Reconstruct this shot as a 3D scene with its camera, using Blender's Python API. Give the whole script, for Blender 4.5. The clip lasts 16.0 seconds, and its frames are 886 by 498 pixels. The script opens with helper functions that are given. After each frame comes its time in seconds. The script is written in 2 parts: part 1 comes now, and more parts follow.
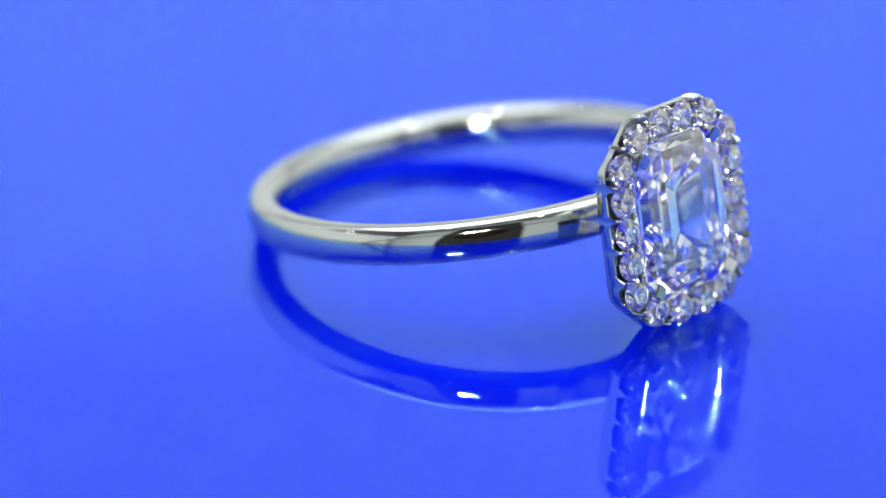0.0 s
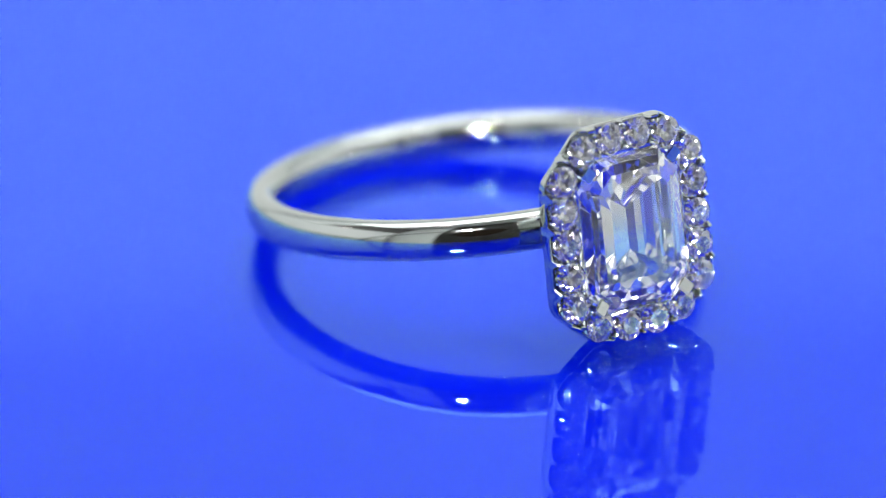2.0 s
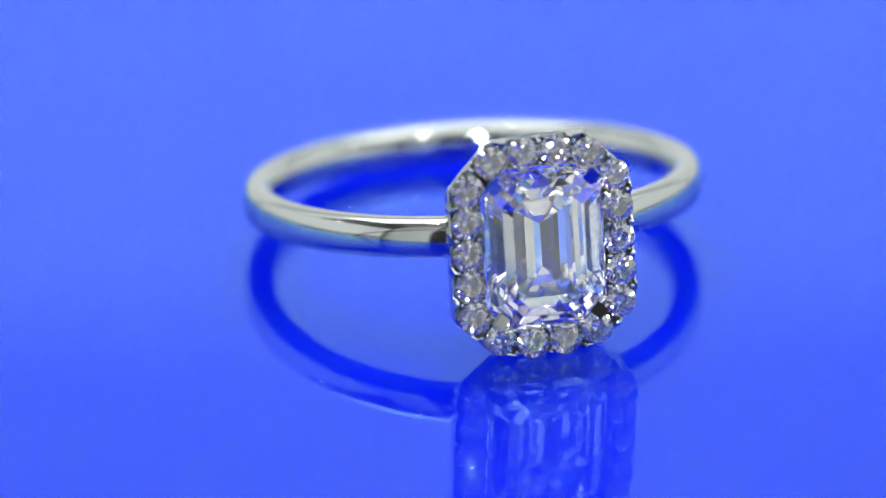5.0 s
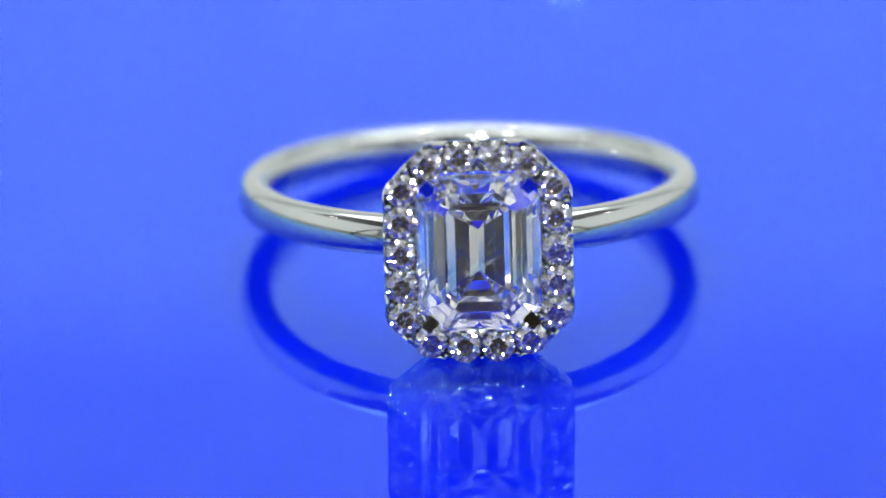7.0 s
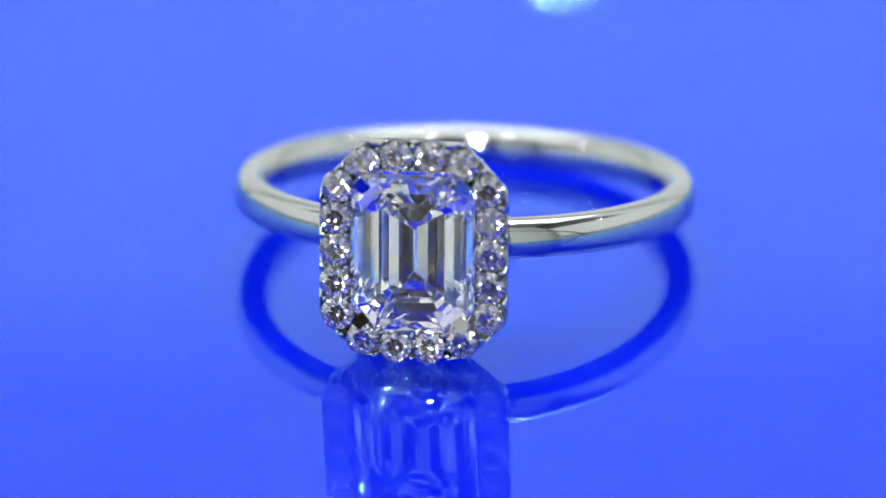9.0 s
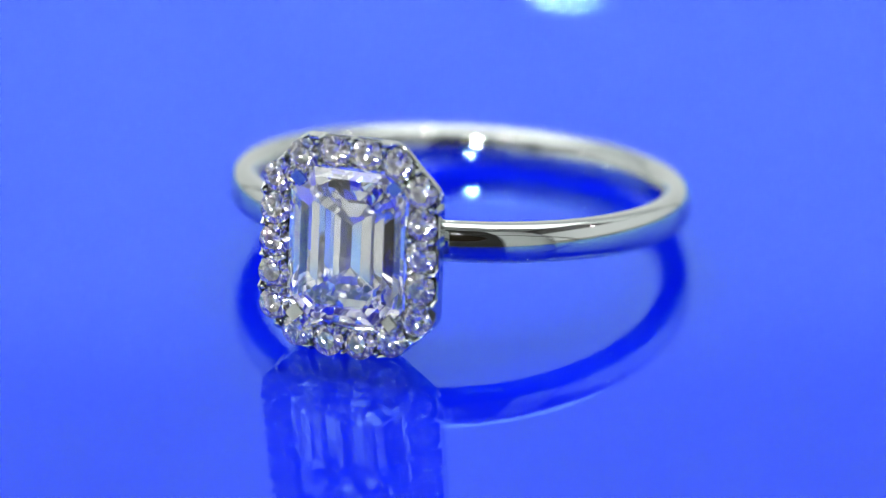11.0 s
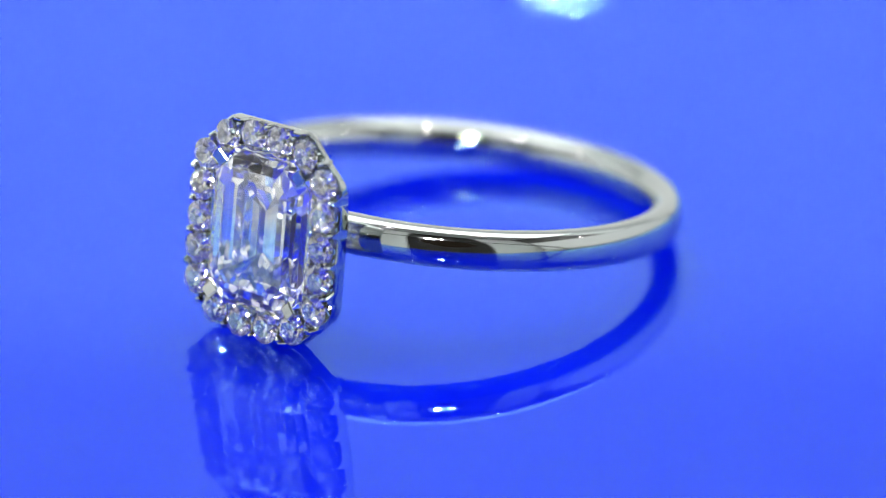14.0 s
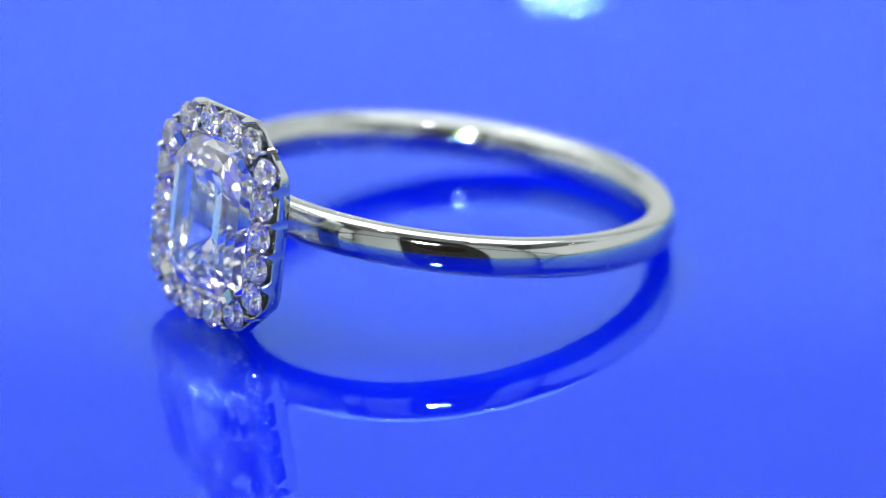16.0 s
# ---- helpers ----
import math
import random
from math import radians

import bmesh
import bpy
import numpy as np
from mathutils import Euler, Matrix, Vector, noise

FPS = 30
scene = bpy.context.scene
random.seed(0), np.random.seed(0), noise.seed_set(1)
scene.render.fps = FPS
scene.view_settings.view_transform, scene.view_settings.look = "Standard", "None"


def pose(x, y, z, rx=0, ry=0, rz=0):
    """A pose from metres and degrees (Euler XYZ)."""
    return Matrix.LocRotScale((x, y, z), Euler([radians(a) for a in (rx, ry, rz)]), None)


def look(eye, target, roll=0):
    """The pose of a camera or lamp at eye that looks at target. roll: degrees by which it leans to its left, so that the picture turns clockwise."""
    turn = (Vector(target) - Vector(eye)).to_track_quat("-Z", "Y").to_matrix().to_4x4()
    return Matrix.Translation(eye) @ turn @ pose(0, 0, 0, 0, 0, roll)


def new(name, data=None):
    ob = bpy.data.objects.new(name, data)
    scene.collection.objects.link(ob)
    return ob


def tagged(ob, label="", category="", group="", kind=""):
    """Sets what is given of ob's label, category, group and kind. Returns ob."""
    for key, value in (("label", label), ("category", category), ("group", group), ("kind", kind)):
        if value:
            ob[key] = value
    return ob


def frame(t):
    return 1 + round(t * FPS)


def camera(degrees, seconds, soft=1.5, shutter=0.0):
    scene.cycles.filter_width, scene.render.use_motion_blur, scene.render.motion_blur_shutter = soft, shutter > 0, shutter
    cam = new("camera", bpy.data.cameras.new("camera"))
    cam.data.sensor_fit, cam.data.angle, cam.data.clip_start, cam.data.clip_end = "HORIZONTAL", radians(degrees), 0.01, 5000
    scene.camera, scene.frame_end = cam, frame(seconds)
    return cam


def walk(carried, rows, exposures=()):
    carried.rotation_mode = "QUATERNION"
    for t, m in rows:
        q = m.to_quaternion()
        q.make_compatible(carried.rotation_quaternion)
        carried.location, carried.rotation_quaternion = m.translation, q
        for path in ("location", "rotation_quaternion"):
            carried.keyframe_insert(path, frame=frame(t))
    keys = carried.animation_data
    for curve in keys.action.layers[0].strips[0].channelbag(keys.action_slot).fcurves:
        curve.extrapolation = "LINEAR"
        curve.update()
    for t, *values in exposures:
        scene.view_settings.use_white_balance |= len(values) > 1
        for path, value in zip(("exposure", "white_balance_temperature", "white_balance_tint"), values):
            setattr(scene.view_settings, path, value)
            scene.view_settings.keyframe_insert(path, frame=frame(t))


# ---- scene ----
MM = 0.001

# ---------------------------------------------------------------- camera
PITCH, REACH, ROLL = 22.57, 0.250, -0.696
AIM = Vector((-0.237, 0.0, 0.097)) * MM
EYE = AIM + REACH * Vector((0, -math.cos(radians(PITCH)), math.sin(radians(PITCH))))
STILL = look(EYE, AIM, ROLL)
cam = camera(8.56, 16.0, soft=0.7)
cam.data.dof.use_dof = True
cam.data.dof.focus_distance = 0.2405
cam.data.dof.aperture_fstop = 26.0
walk(cam, [(0.0, STILL), (16.0, STILL)])

# ---------------------------------------------------------------- turn of the display plate and of the ring on it
AXIS = Vector((0, 2.117, 0)) * MM
START_TURN, TURN_RATE = 43.918, -5.865

# ring: place of the band's centre and the lean of the band, in the turning frame (x across, -y to the head)
BAND_CENTRE = Vector((0.87, -0.807, 2.310)) * MM
LEAN = 9.5
HEAD_SHIFT, HEAD_ROLL = -0.311, 0.384
BAND_R, BAND_HALF_T, BAND_HALF_W = 9.05, 0.72, 0.85
REAR, SEAT = 11.62, 12.54

# ---------------------------------------------------------------- world
world = bpy.data.worlds.new("dim_room")
scene.world = world
world.use_nodes = True
world.node_tree.nodes["Background"].inputs[0].default_value = (0.50, 0.38, 0.28, 1)
world.node_tree.nodes["Background"].inputs[1].default_value = 0.035
scene.view_settings.exposure = 0.58
scene.cycles.sample_clamp_indirect = 250.0
scene.cycles.max_bounces, scene.cycles.transmission_bounces, scene.cycles.glossy_bounces = 32, 32, 16
ROOF_GLOW, SIDE_FILL_GLOW, SPOT_GLOW, SIDE_GLOW, BACK_GLOW = 1.75, 0.32, 520.0, 50.0, 110.0


# ---------------------------------------------------------------- materials
def node_material(name):
    m = bpy.data.materials.new(name)
    m.use_nodes = True
    return m, m.node_tree.nodes, m.node_tree.links, m.node_tree.nodes["Principled BSDF"]


def noise_into(nodes, links, scale, socket, low, high, detail=4.0):
    """Drives a value socket by object-space noise between low and high."""
    co = nodes.new("ShaderNodeTexCoord")
    n = nodes.new("ShaderNodeTexNoise")
    n.inputs["Scale"].default_value, n.inputs["Detail"].default_value = scale, detail
    r = nodes.new("ShaderNodeMapRange")
    r.inputs["From Min"].default_value, r.inputs["From Max"].default_value = 0.3, 0.7
    r.inputs["To Min"].default_value, r.inputs["To Max"].default_value = low, high
    links.new(co.outputs["Object"], n.inputs["Vector"])
    links.new(n.outputs["Fac"], r.inputs["Value"])
    links.new(r.outputs["Result"], socket)
    return n


def bump_from(nodes, links, bsdf, scale, strength, distance, detail=3.0):
    co = nodes.new("ShaderNodeTexCoord")
    n = nodes.new("ShaderNodeTexNoise")
    n.inputs["Scale"].default_value, n.inputs["Detail"].default_value = scale, detail
    b = nodes.new("ShaderNodeBump")
    b.inputs["Strength"].default_value, b.inputs["Distance"].default_value = strength, distance
    links.new(co.outputs["Object"], n.inputs["Vector"])
    links.new(n.outputs["Fac"], b.inputs["Height"])
    links.new(b.outputs["Normal"], bsdf.inputs["Normal"])


def make_metal():
    m, nodes, links, b = node_material("polished_white_gold")
    b.inputs["Base Color"].default_value = (0.52, 0.55, 0.535, 1)
    b.inputs["Metallic"].default_value = 1.0
    noise_into(nodes, links, 900.0, b.inputs["Roughness"], 0.03, 0.08)
    bump_from(nodes, links, b, 260.0, 0.05, 0.0002)
    return m


def make_diamond():
    m, nodes, links, b = node_material("diamond")
    out = nodes["Material Output"]
    nodes.remove(b)
    g = nodes.new("ShaderNodeBsdfGlass")
    g.inputs["Color"].default_value, g.inputs["IOR"].default_value = (1, 1, 1, 1), 2.42
    g.inputs["Roughness"].default_value = 0.0
    links.new(g.outputs[0], out.inputs["Surface"])
    return m


def make_acrylic():
    """The blue body of the disc: matt pigment with the faint gloss of the sheet's lower face."""
    m, nodes, links, b = node_material("blue_acrylic_body")
    co = nodes.new("ShaderNodeTexCoord")
    n = nodes.new("ShaderNodeTexNoise")
    n.inputs["Scale"].default_value, n.inputs["Detail"].default_value = 35.0, 5.0
    ramp = nodes.new("ShaderNodeValToRGB")
    ramp.color_ramp.elements[0].position, ramp.color_ramp.elements[1].position = 0.3, 0.7
    ramp.color_ramp.elements[0].color = (0.0028, 0.019, 0.95, 1)
    ramp.color_ramp.elements[1].color = (0.0036, 0.024, 0.98, 1)
    links.new(co.outputs["Object"], n.inputs["Vector"])
    links.new(n.outputs["Fac"], ramp.inputs["Fac"])
    nodes.remove(b)
    body, gloss, mix = nodes.new("ShaderNodeBsdfDiffuse"), nodes.new("ShaderNodeBsdfGlossy"), nodes.new("ShaderNodeMixShader")
    links.new(ramp.outputs["Color"], body.inputs["Color"])
    gloss.inputs["Color"].default_value = (0.75, 0.9, 1.0, 1)
    gloss.inputs["Roughness"].default_value = 0.01
    mix.inputs[0].default_value = 0.028
    links.new(body.outputs[0], mix.inputs[1])
    links.new(gloss.outputs[0], mix.inputs[2])
    links.new(mix.outputs[0], nodes["Material Output"].inputs["Surface"])
    return m


def make_clear_face():
    """The polished upper face of the disc: reflects by Fresnel and lets the rest through."""
    m, nodes, links, b = node_material("polished_acrylic_face")
    nodes.remove(b)
    clear, gloss = nodes.new("ShaderNodeBsdfTransparent"), nodes.new("ShaderNodeBsdfGlossy")
    fresnel, mix = nodes.new("ShaderNodeFresnel"), nodes.new("ShaderNodeMixShader")
    gloss.inputs["Color"].default_value = (0.51, 0.95, 1.0, 1)
    noise_into(nodes, links, 60.0, gloss.inputs["Roughness"], 0.002, 0.007)
    fresnel.inputs["IOR"].default_value = 1.75
    links.new(fresnel.outputs[0], mix.inputs[0])
    links.new(clear.outputs[0], mix.inputs[1])
    links.new(gloss.outputs[0], mix.inputs[2])
    links.new(mix.outputs[0], nodes["Material Output"].inputs["Surface"])
    return m


def make_fabric(name="pale_grey_tent_fabric", colour=(0.55, 0.565, 0.565)):
    m, nodes, links, b = node_material(name)
    b.inputs["Base Color"].default_value = (*colour, 1)
    b.inputs["Roughness"].default_value = 0.85
    bump_from(nodes, links, b, 400.0, 0.2, 0.001)
    return m


def make_plain(name, colour, rough, metal=0.0):
    m, nodes, links, b = node_material(name)
    b.inputs["Base Color"].default_value = (*colour, 1)
    b.inputs["Metallic"].default_value = metal
    noise_into(nodes, links, 300.0, b.inputs["Roughness"], rough * 0.85, rough * 1.15)
    return m


def make_glow(name, colour, strength):
    m, nodes, links, b = node_material(name)
    b.inputs["Base Color"].default_value = (0.45, 0.45, 0.45, 1)
    b.inputs["Emission Color"].default_value = (*colour, 1)
    b.inputs["Emission Strength"].default_value = strength
    return m


METAL, DIAMOND, ACRYLIC, CLEAR, FABRIC = make_metal(), make_diamond(), make_acrylic(), make_clear_face(), make_fabric()
BOUNCE_BOARD = make_plain("off_white_bounce_board", (0.80, 0.81, 0.80), 0.7)
WHITE_FABRIC = make_fabric("white_tent_fabric", (0.74, 0.76, 0.75))
CLOTH = make_plain("dark_grey_cloth", (0.15, 0.148, 0.145), 0.9)
FRONT = make_plain("charcoal_cloth", (0.022, 0.021, 0.020), 0.9)
BLACK = make_plain("black_anodised_metal", (0.02, 0.02, 0.022), 0.45)
PANEL = make_glow("panel_diffuser", (0.96, 1.0, 1.0), ROOF_GLOW)
SIDE_FILL = make_glow("side_fill_diffuser", (0.95, 1.0, 0.99), SIDE_FILL_GLOW)
SPOT = make_glow("white_led", (1.0, 0.98, 0.95), SPOT_GLOW)
# lamps of the bars added for sparkle
LED = make_glow("sparkle_bar_led", (1.0, 0.86, 0.88), 120.0)
BACK = make_glow("cool_led", (0.95, 1.0, 1.0), BACK_GLOW)
SIDE = make_glow("warm_led", (1.0, 0.74, 0.80), SIDE_GLOW)


# ---------------------------------------------------------------- mesh helpers
def mesh_of(name, bm, material, smooth=False):
    bmesh.ops.recalc_face_normals(bm, faces=bm.faces[:])
    me = bpy.data.meshes.new(name)
    bm.to_mesh(me)
    bm.free()
    me.materials.append(material)
    if smooth:
        me.polygons.foreach_set("use_smooth", [True] * len(me.polygons))
        me.set_sharp_from_angle(angle=radians(40))
    return me


def part(name, bm, material, parent, label="", smooth=False, m=None):
    ob = new(name, bm if isinstance(bm, bpy.types.Mesh) else mesh_of(name, bm, material, smooth))
    ob.parent = parent
    if m is not None:
        ob.matrix_basis = m
    return tagged(ob, label)


def thing(name, label, category, m=None, group="", kind=""):
    ob = new(name)
    ob.empty_display_size = 0.01
    if m is not None:
        ob.matrix_basis = m
    return tagged(ob, label, category, group, kind)


def bridge(bm, rings, cap_first=True, cap_last=True):
    """Joins closed rings of equal length with quads."""
    loops = [[bm.verts.new(p) for p in ring] for ring in rings]
    n = len(loops[0])
    for a, b in zip(loops, loops[1:]):
        for i in range(n):
            bm.faces.new((a[i], a[(i + 1) % n], b[(i + 1) % n], b[i]))
    if cap_first:
        bm.faces.new(loops[0])
    if cap_last:
        bm.faces.new(loops[-1][::-1])
    return loops


def box(bm, x0, y0, z0, x1, y1, z1, bevel=0.0):
    got = bmesh.ops.create_cube(bm, size=1.0)
    for v in got["verts"]:
        v.co = Vector(((x0 + x1) / 2 + v.co.x * (x1 - x0), (y0 + y1) / 2 + v.co.y * (y1 - y0), (z0 + z1) / 2 + v.co.z * (z1 - z0)))
    if bevel:
        edges = list({e for v in got["verts"] for e in v.link_edges})
        bmesh.ops.bevel(bm, geom=edges, offset=bevel, segments=2, affect="EDGES")


def circle(r, z, n, start=0.0):
    return [(r * math.cos(start + 2 * math.pi * i / n), r * math.sin(start + 2 * math.pi * i / n), z) for i in range(n)]


def hull(points):
    bm = bmesh.new()
    for p in points:
        bm.verts.new(p)
    bmesh.ops.convex_hull(bm, input=bm.verts[:])
    loose = [v for v in bm.verts if not v.link_faces]
    bmesh.ops.delete(bm, geom=loose, context="VERTS")
    return bm


# ---------------------------------------------------------------- light tent
def build_tent():
    t = 0.012
    half, back, front, floor_z, top = 0.34, 0.40, -0.34, -0.045, 0.52

    def slab(name, label, material, *b):
        bm = bmesh.new()
        box(bm, *b)
        tagged(part(name, bm, material, None), label, "light tent", kind="structure")

    slab("floor", "matt pale grey cloth floor under the turntable", FABRIC, -half, front, floor_z - t, half, back, floor_z)
    slab("wall_north", "plain pale grey fabric wall of a light tent", FABRIC, -half - t, back, floor_z - t, half + t, back + t, top)
    slab("wall_west", "plain white fabric side of a light tent", WHITE_FABRIC, -half - t, front - t, floor_z - t, -half, back, top)
    slab("wall_east", "plain white fabric side of a light tent", WHITE_FABRIC, half, front - t, floor_z - t, half + t, back, top)
    slab("ceiling", "pale grey cloth roof of a light tent", FABRIC, -half - t, front - t, top, half + t, back + t, top + t)
    # unseen front wall behind the camera; charcoal and round port darken the band's reflections
    bm = bmesh.new()
    px, pz, pr, n = 0.0, 0.125, 0.085, 48
    rim, edge = [], []
    for i in range(n):
        a = 2 * math.pi * i / n
        c, s = math.cos(a), math.sin(a)
        reach = min(((half - px) if c > 0 else (half + px)) / max(abs(c), 1e-6), ((top - pz) if s > 0 else (pz - floor_z + t)) / max(abs(s), 1e-6))
        rim.append((px + pr * c, pz + pr * s))
        edge.append((px + reach * c, pz + reach * s))
    rings = [[(x, y, z) for x, z in outline] for outline, y in ((rim, front), (edge, front), (edge, front - t), (rim, front - t))]
    loops = [[bm.verts.new(p) for p in ring] for ring in rings]
    for p, q in zip(loops, loops[1:] + loops[:1]):
        for i in range(n):
            bm.faces.new((p[i], p[(i + 1) % n], q[(i + 1) % n], q[i]))
    tagged(part("wall_south", bm, FRONT, None), "unseen charcoal cloth front with a round port, behind the camera", "light tent", kind="structure")
    # unseen board, added so the disc mirrors a brighter wall towards the back
    slab("low_bounce_north", "unseen low white board added to brighten the disc's far side", BOUNCE_BOARD, -half, back - 0.010, floor_z, half, back - 0.003, 0.168)
    # unseen dark cloths, added to dim the band's mirror image in the disc
    for name, x0, x1 in (("dark_flag_west", -half + 0.003, -half + 0.007), ("dark_flag_east", half - 0.007, half - 0.003)):
        slab(name, "unseen dark grey cloth added to dim the band's reflections", CLOTH, x0, front + 0.012, 0.27, x1, 0.14, top)
    # unseen white cloth both sides of the port, added to lighten the band's reflections
    for name, x0, x1 in (("front_bounce_west", -half, -0.13), ("front_bounce_east", 0.13, half)):
        slab(name, "unseen white cloth beside the port, added to lighten the band's reflections", WHITE_FABRIC, x0, front + 0.003, floor_z, x1, front + 0.007, top)


def build_streak_rod(points, r=0.007):
    """Unseen bent black rod through an arch's points, added to streak the band's reflections."""
    bm = bmesh.new()
    rings, n = [], 40
    a, b, c = (Vector(p) for p in points)
    for i in range(n + 1):
        k = math.pi * i / n
        mid = (a + c) / 2
        p = mid + (a - mid) * math.cos(k) + (b - mid) * math.sin(k)
        along_rod = ((mid - a) * math.sin(k) + (b - mid) * math.cos(k)).normalized()
        u = along_rod.cross(Vector((0, 1, 0))).normalized()
        v = along_rod.cross(u)
        rings.append([p + r * (math.cos(q) * u + math.sin(q) * v) for q in [j * math.pi / 5 for j in range(10)]])
    bridge(bm, rings)
    tagged(part("streak_rod", bm, BLACK, None, "", True), "unseen black bent rod added for dark lines on the band", "tent pole", kind="structure")


def build_panel(name, label, m, w, d, glow):
    """A flat diffuser in a dark frame, glowing towards its own -z."""
    p = thing(name, label, "light panel", m, "light panels of the tent")
    bm = bmesh.new()
    box(bm, -w, -d, -0.018, w, d, -0.012, 0.001)
    part("diffuser", bm, glow, p, "glowing white diffuser")
    for b in ((-w - 0.006, -d - 0.006, -0.02, -w, d + 0.006, 0.0), (w, -d - 0.006, -0.02, w + 0.006, d + 0.006, 0.0),
              (-w, -d - 0.006, -0.02, w, -d, 0.0), (-w, d, -0.02, w, d + 0.006, 0.0)):
        bm = bmesh.new()
        box(bm, *b)
        part("frame_side", bm, BLACK, p)


def build_spot(place, aim, radius, glow, label, hung=False):
    s = thing("led_spotlight", label, "spotlight", look(place, aim), "spotlights in the tent")
    bm = bmesh.new()
    bridge(bm, [circle(radius * 0.7, 0.03, 24), circle(radius * 1.25, 0.022, 24), circle(radius * 1.25, -0.003, 24),
                circle(radius * 1.08, -0.003, 24), circle(radius * 1.08, 0.001, 24)])
    part("housing", bm, BLACK, s, "black round housing")
    bm = bmesh.new()
    bridge(bm, [circle(radius, 0.002, 24), circle(radius, -0.0005, 24), circle(radius * 0.8, -0.0015, 24)])
    part("lens", bm, glow, s, "glowing round lens")
    if hung:
        bm = bmesh.new()
        bridge(bm, [circle(0.003, 0.0, 12), circle(0.003, 0.52 - place[2], 12)])
        part("stem", bm, BLACK, s, "thin black rod", m=look(place, aim).inverted() @ Matrix.Translation(place) @ pose(0, 0.002, 0.006))


# unseen bar of tiny lamps, added to make the stones sparkle
def build_sparkle_bar(x):
    bar = thing("sparkle_bar", "unseen black bar of small lamps added for sparkle in the stones", "LED bar", pose(x, -0.06, 0.46), "LED bars")
    bm = bmesh.new()
    box(bm, -0.008, -0.09, -0.006, 0.008, 0.09, 0.010, 0.002)
    part("body", bm, BLACK, bar)
    bm = bmesh.new()
    bridge(bm, [circle(0.003, 0.009, 12), circle(0.003, 0.036, 12)])
    part("stem", bm, BLACK, bar, "thin black rod")
    for i in range(6):
        bm = bmesh.new()
        bridge(bm, [circle(0.003, -0.004, 16), circle(0.003, -0.008, 16), circle(0.0018, -0.010, 16)])
        part("led", bm, LED, bar, "glowing white lamp", m=pose(0, -0.075 + 0.03 * i, 0))


# ---------------------------------------------------------------- turntable
def build_plate():
    p = thing("turntable", "round turntable with a glossy cobalt blue acrylic top", "turntable", Matrix.Translation(AXIS))
    r = 0.052
    depth = 0.00094
    bm = bmesh.new()
    bridge(bm, [circle(r, -depth, 128), circle(r, -0.0002, 128), circle(r - 0.0002, 0.0, 128)], cap_first=False)
    for f in bm.faces:
        f.material_index = 0 if len(f.verts) > 4 else 1
    face = mesh_of("top_plate", bm, CLEAR)
    face.materials.append(ACRYLIC)
    part("top_plate", face, CLEAR, p, "polished clear face of the acrylic disc")
    bm = bmesh.new()
    bridge(bm, [circle(r - 0.0008, -0.005, 128), circle(r, -0.0042, 128), circle(r, -depth, 128)])
    part("blue_disc", bm, ACRYLIC, p, "cobalt blue acrylic disc")
    bm = bmesh.new()
    bridge(bm, [circle(0.040, -0.045, 64), circle(0.040, -0.008, 64), circle(0.038, -0.005, 64)])
    part("base", bm, BLACK, p, "black round motor base", smooth=False)
    return p


# ---------------------------------------------------------------- ring
def band_mesh():
    """A court-shaped band: a rounded section swept round the finger."""
    bm = bmesh.new()
    turns, around = 288, 40
    loops = []
    for i in range(turns):
        a = 2 * math.pi * i / turns
        loop = []
        for j in range(around):
            b = 2 * math.pi * j / around
            c, s = math.cos(b), math.sin(b)
            n = 3.0 if c > 0 else 2.1
            k = (abs(c) ** n + abs(s) ** n) ** (-1 / n)
            rad = BAND_R + (BAND_HALF_T - 0.07 * (k * s) ** 2) * k * c
            if c > 0:
                rad -= 0.02 * k * s * k * c
            loop.append(bm.verts.new((rad * MM * math.sin(a), -rad * MM * math.cos(a), BAND_HALF_W * k * s * MM)))
        loops.append(loop)
    for i in range(turns):
        p, q = loops[i], loops[(i + 1) % turns]
        for j in range(around):
            bm.faces.new((p[j], p[(j + 1) % around], q[(j + 1) % around], q[j]))
    return bm


def brilliant_mesh(r, name):
    """Round brilliant, table towards -y, girdle at y = 0."""
    pts = []
    crown, pav = 0.33 * r, 0.85 * r
    for k in range(8):
        a, h = k * math.pi / 4, (k + 0.5) * math.pi / 4
        pts.append((0.56 * r * math.cos(a), crown, 0.56 * r * math.sin(a)))
        pts.append((0.77 * r * math.cos(h), 0.58 * crown, 0.77 * r * math.sin(h)))
        pts.append((0.24 * r * math.cos(h), -0.79 * pav, 0.24 * r * math.sin(h)))
        for ang in (a, h):
            for y in (0.02 * r, -0.03 * r):
                pts.append((r * math.cos(ang), y, r * math.sin(ang)))
    pts.append((0, -pav, 0))
    bm = hull([(x * MM, -y * MM, z * MM) for x, y, z in pts])
    return mesh_of(name, bm, DIAMOND)


def octagon(hw, hh, cut, y):
    pts = [(hw, hh - cut), (hw - cut, hh), (-hw + cut, hh), (-hw, hh - cut), (-hw, -hh + cut), (-hw + cut, -hh), (hw - cut, -hh), (hw, -hh + cut)]
    return [(x * MM, -y * MM, z * MM) for x, z in pts]


STONE_W, STONE_H, STONE_CUT = 2.48, 3.28, 0.98


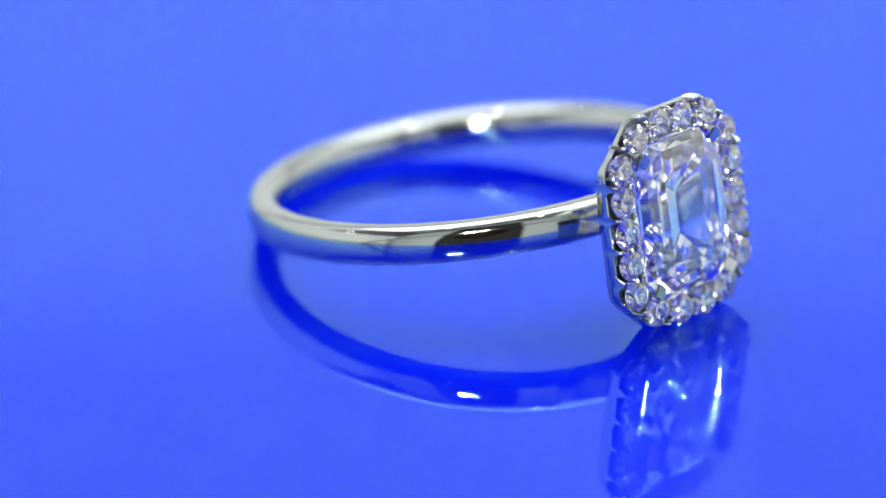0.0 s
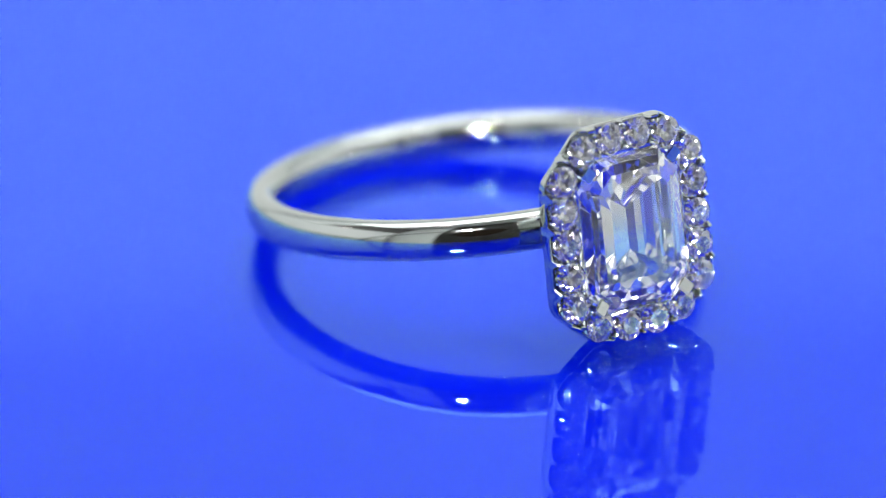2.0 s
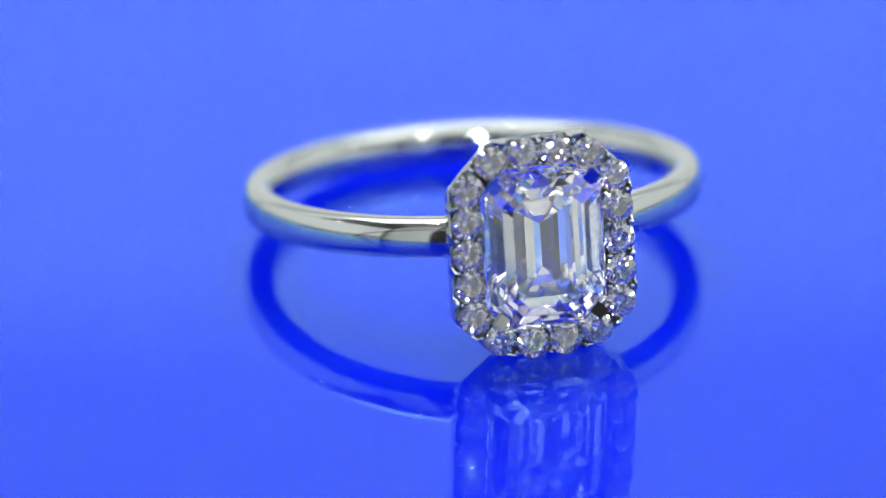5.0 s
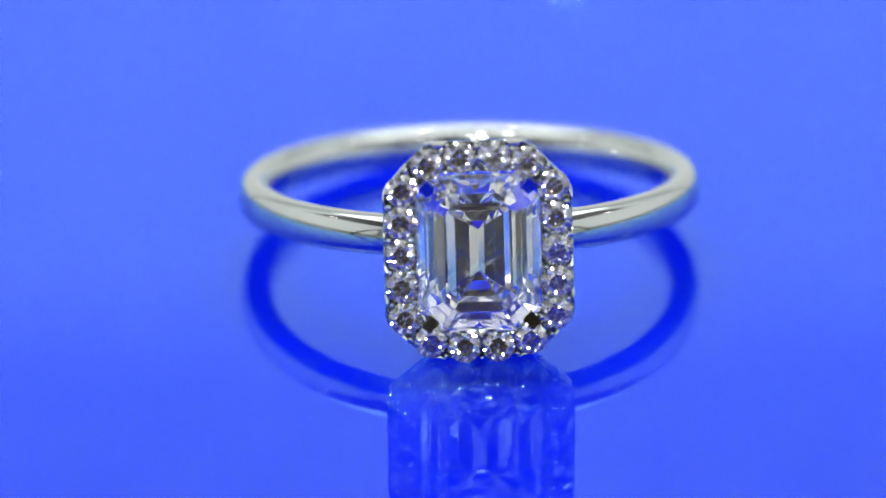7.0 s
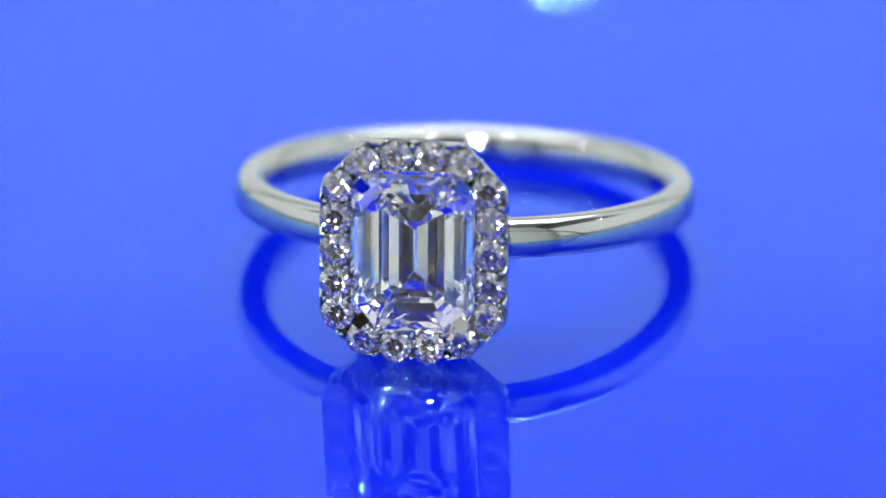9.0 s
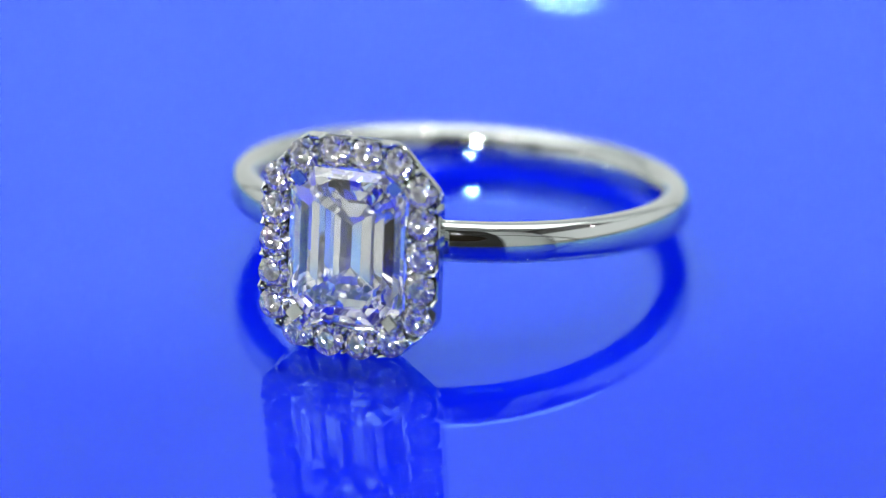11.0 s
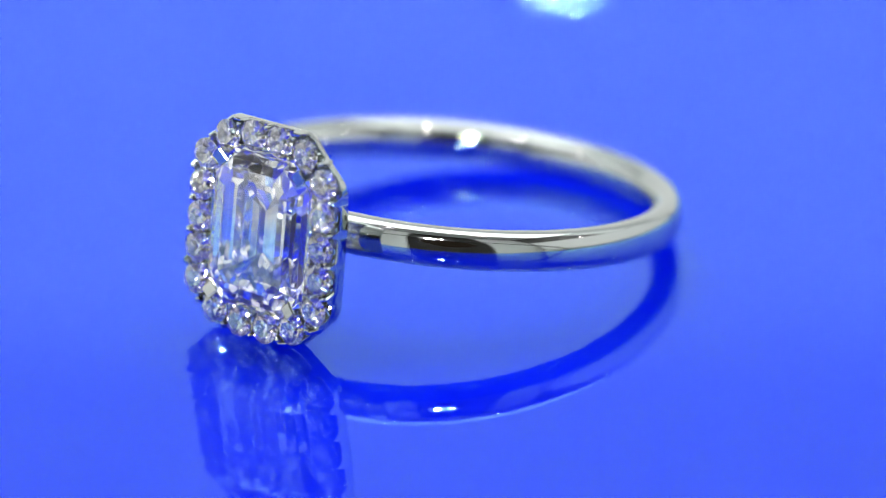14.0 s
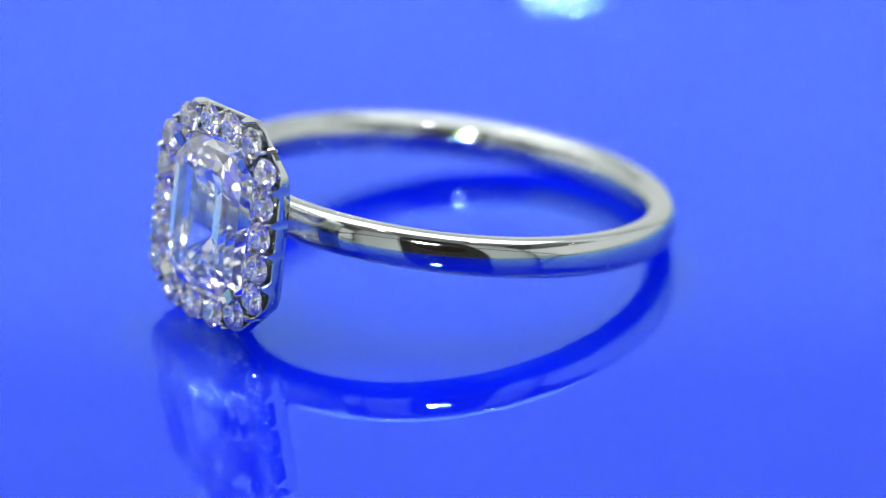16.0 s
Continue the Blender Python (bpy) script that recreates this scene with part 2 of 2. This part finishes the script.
def emerald_bmesh():
    """Step-cut stone: octagonal steps above and below the girdle, table towards -y."""
    bm = bmesh.new()
    rnd = random.Random(11)
    rings = []
    for inset, y in ((1.20, -1.535), (0.55, -0.815), (0.0, -0.04), (0.0, 0.04), (0.33, 0.33), (0.68, 0.55), (1.05, 0.68)):
        ring = octagon(STONE_W - inset, STONE_H - inset, max(0.16, STONE_CUT - 0.50 * inset), y)
        dx, dz = (rnd.uniform(-0.035, 0.035), rnd.uniform(-0.03, 0.03)) if inset else (0.0, 0.0)
        rings.append([(p[0] + dx * MM, p[1], p[2] + dz * MM) for p in ring])
    loops = bridge(bm, rings, cap_first=False)
    # keel at the bottom of the pavilion
    low = loops[0]
    a, b = bm.verts.new((0, 2.56 * MM, 0.86 * MM)), bm.verts.new((0, 2.56 * MM, -0.86 * MM))
    bm.faces.new((low[7], low[0], a, b))
    bm.faces.new((low[3], low[4], b, a))
    for i in (0, 1, 2):
        bm.faces.new((low[i], low[i + 1], a))
    for i in (4, 5, 6):
        bm.faces.new((low[i], low[i + 1], b))
    return bm


MELEE = [(sx * x, z if sz > 0 else -0.98 * z) for x, z in ((3.15, 1.34), (3.06, 2.66), (2.02, 3.68), (0.68, 3.94)) for sx in (1, -1) for sz in (1, -1)] + [(3.15, 0.0), (-3.15, 0.0)]
MELEE.sort(key=lambda p: math.atan2(p[1], p[0]))
MELEE_R = 0.67
RIM = [(3.82, 2.68), (2.06, 4.57), (-2.06, 4.57), (-3.82, 2.68), (-3.85, -2.80), (-2.16, -4.40), (2.16, -4.40), (3.85, -2.80)]
WELL = [(2.46, 2.52), (1.70, 3.28), (-1.70, 3.28), (-2.46, 2.52), (-2.46, -2.52), (-1.70, -3.28), (1.70, -3.28), (2.46, -2.52)]


def along(poly, n, soften=0.06):
    """n points round a closed outline, at even angles about its centre, with softened corners."""
    out = []
    for i in range(n):
        total = Vector((0, 0))
        for d in (-soften, -soften / 2, 0.0, soften / 2, soften):
            a = 2 * math.pi * i / n + d
            ray = Vector((math.cos(a), math.sin(a)))
            best = 0.0
            for p, q in zip(poly, poly[1:] + poly[:1]):
                e = Vector(q) - Vector(p)
                den = ray.x * e.y - ray.y * e.x
                if abs(den) > 1e-9:
                    s = (p[0] * e.y - p[1] * e.x) / den
                    u = (p[0] * ray.y - p[1] * ray.x) / den
                    if s > 0 and -1e-6 <= u <= 1 + 1e-6:
                        best = s
            total += ray * best
        out.append(total / 5)
    return out


def halo_bmesh():
    """The halo tray: an outer wall whose front edge is scooped under every stone, a floor, and an inner wall."""
    bm = bmesh.new()
    n = 360
    outer, inner = along(RIM, n), along(WELL, n)
    rows = [[] for _ in range(8)]
    for o, w in zip(outer, inner):
        d = min((o - Vector(p)).length for p in MELEE)
        near = max(0.0, min(1.0, (d - 0.82) / 0.11))
        lip = SEAT - 0.30 + 0.40 * near ** 1.6
        d2 = min((w - Vector(p)).length for p in MELEE)
        near2 = max(0.0, min(1.0, (d2 - 0.62) / 0.35))
        lip2 = SEAT - 0.30 + 0.20 * near2
        unit = o.normalized()
        bulge = o - unit * (0.05 * near)
        thin = o - unit * 0.12
        high = max(0.0, min(1.0, (o.y - 1.0) / 3.2))
        rear = REAR + 0.36 * high * high * (3 - 2 * high)
        for k, (p, y) in enumerate(((o - unit * 0.05, rear), (o, rear + 0.06), (bulge, lip - 0.03), (bulge - unit * 0.05, lip), (thin - unit * 0.05 * near, lip - 0.01),
                                    (thin, rear + 0.05), (w + unit * 0.12, REAR + 0.05), (w + unit * 0.10, lip2))):
            rows[k].append((p.x * MM, -y * MM, p.y * MM))
    rows.append([(w.x * MM, -(SEAT - 0.30) * MM, w.y * MM) for w in inner])
    rows.append([(w.x * MM, -REAR * MM, w.y * MM) for w in inner])
    loops = [[bm.verts.new(p) for p in row] for row in rows]
    for a, b in zip(loops, loops[1:] + loops[:1]):
        for i in range(n):
            bm.faces.new((a[i], a[(i + 1) % n], b[(i + 1) % n], b[i]))
    return bm


def bead_mesh():
    """A grain of metal that holds two stones: a tapered peg with a rounded tip."""
    bm = bmesh.new()
    prof = ((0.11, -0.70), (0.10, -0.1), (0.095, 0.06), (0.07, 0.13), (0.025, 0.16))
    bridge(bm, [[(x * MM, -y * MM, z * MM) for x, z, _ in circle(r, 0, 10)] for r, y in prof])
    return mesh_of("bead", bm, METAL, True)


def claw_bmesh():
    """A flat-topped claw: a post outside the stone's corner and a square tab folded over it. x points outwards."""
    bm = bmesh.new()
    box(bm, 0.12 * MM, -0.05 * MM, -0.25 * MM, 0.40 * MM, 1.35 * MM, 0.25 * MM, 0.05 * MM)
    got = bmesh.ops.create_cube(bm, size=1.0)
    for v in got["verts"]:
        x, y, z = v.co.x * 0.62, v.co.y * 0.16, v.co.z * 0.52
        y += 0.17 * (0.1 - x) - 0.04
        v.co = Vector((x + 0.06, y, z)) * MM
    bmesh.ops.bevel(bm, geom=list({e for v in got["verts"] for e in v.link_edges}), offset=0.05 * MM, segments=2, affect="EDGES")
    return bm


def build_ring():
    ring = thing("diamond_ring", "polished white gold halo ring with step-cut diamond on blue acrylic", "ring",
                 Matrix.Translation(AXIS) @ pose(0, 0, 0, 0, 0, START_TURN))
    lie = Matrix.Translation(BAND_CENTRE) @ pose(0, 0, 0, -LEAN)
    head = lie @ Matrix.Translation((HEAD_SHIFT * MM, 0, 0.09 * MM)) @ pose(0, 0, 0, 0, -HEAD_ROLL, 0)
    part("band", band_mesh(), METAL, ring, "slim polished white gold band", True, lie)
    halo = part("halo_setting", halo_bmesh(), METAL, ring, "scalloped white gold octagonal tray", True, head)
    part("centre_stone", emerald_bmesh(), DIAMOND, ring, "clear step-cut emerald-shaped diamond", False, head @ pose(0, -12.60 * MM, 0))
    # the small stones, each turned a little differently
    brilliant = brilliant_mesh(MELEE_R, "melee_diamond")
    rnd = random.Random(4)
    for x, z in MELEE:
        turn = pose(x * MM, -SEAT * MM, z * MM, rnd.uniform(-4, 4), rnd.uniform(0, 45), rnd.uniform(-4, 4))
        part("melee_diamond", brilliant, DIAMOND, halo, "small round brilliant diamond", False, turn)
    bead = bead_mesh()
    for p, q in zip(MELEE, MELEE[1:] + MELEE[:1]):
        p, q = Vector(p), Vector(q)
        mid, side = (p + q) / 2, (q - p).normalized()
        out = Vector((side.y, -side.x))
        if out.dot(mid) < 0:
            out = -out
        for s in (0.46, -0.44):
            c = mid + out * s
            part("bead", bead, METAL, halo, "", True, pose(c.x * MM, -(SEAT + 0.02) * MM, c.y * MM))
    # four claws on the cut corners of the large stone
    for sx, sz in ((1, 1), (-1, 1), (-1, -1), (1, -1)):
        ang = math.degrees(math.atan2(sz, sx))
        part("claw", claw_bmesh(), METAL, ring, "flat square white gold claw", False, head @ pose(2.0 * sx * MM, -12.82 * MM, 2.74 * sz * MM, 0, -ang, 0))
    # struts of the basket that carry the tray on the band
    for sx, sz in ((1, 1), (-1, 1), (-1, -1), (1, -1)):
        bm = bmesh.new()
        rings = []
        for k in range(6):
            f = k / 5
            c = Vector(((0.5 + 1.45 * f) * sx, 9.3 + (REAR + 0.1 - 9.3) * f, (0.45 + 2.2 * f ** 1.2) * sz))
            rings.append([((c.x + 0.30 * math.cos(b)) * MM, -c.y * MM, (c.z + 0.30 * math.sin(b)) * MM) for b in [i * math.pi / 6 for i in range(12)]])
        bridge(bm, rings)
        part("strut", bm, METAL, ring, "", True, head)
    return ring


build_tent()
build_panel("ceiling_light", "wide white LED panel under the tent roof", pose(0, 0.16, 0.515), 0.32, 0.22, PANEL)
# unseen fill panels, added to brighten what the band mirrors at its sides
for side in (-1, 1):
    build_panel("side_fill", "unseen soft white fill panel added on the tent side", pose(side * 0.335, 0.02, 0.125, 0, side * 90, 0), 0.125, 0.33, SIDE_FILL)
build_streak_rod(((-0.325, -0.19, -0.04), (0.0, -0.315, 0.24), (0.325, -0.19, -0.04)))
build_streak_rod(((-0.30, 0.12, 0.30), (0.0, -0.12, 0.485), (0.30, 0.12, 0.30)))
build_spot((-0.045, -0.30, 0.205), (0, 0, 0.005), 0.0125, SPOT, "round white LED spotlight above the port")
build_spot((-0.008, -0.305, 0.215), (0, 0, 0.005), 0.003, SPOT, "small round white LED beside the spotlight")
build_spot((-0.26, 0.02, 0.23), (0, 0, 0.005), 0.004, SIDE, "small round warm LED spotlight on a rod", True)
build_spot((0.26, 0.02, 0.23), (0, 0, 0.005), 0.004, SIDE, "small round warm LED spotlight on a rod", True)
build_spot((0.013, 0.385, 0.1193), (0, 0, 0.0), 0.0015, BACK, "tiny cool LED on the back board of the tent")
for bar_x in (-0.13, 0.13):
    build_sparkle_bar(bar_x)
turntable = build_plate()
diamond_ring = build_ring()


def motions():
    times = [0.5 * i for i in range(33)]
    turns = [(t, Matrix.Translation(AXIS) @ pose(0, 0, 0, 0, 0, START_TURN + TURN_RATE * t)) for t in times]
    walk(diamond_ring, turns)
    # the plate runs a little out of true
    wobble = Matrix.Rotation(radians(-0.25), 4, Vector((math.cos(radians(50)), math.sin(radians(50)), 0)))
    walk(turntable, [(t, m @ wobble) for t, m in turns])


motions()
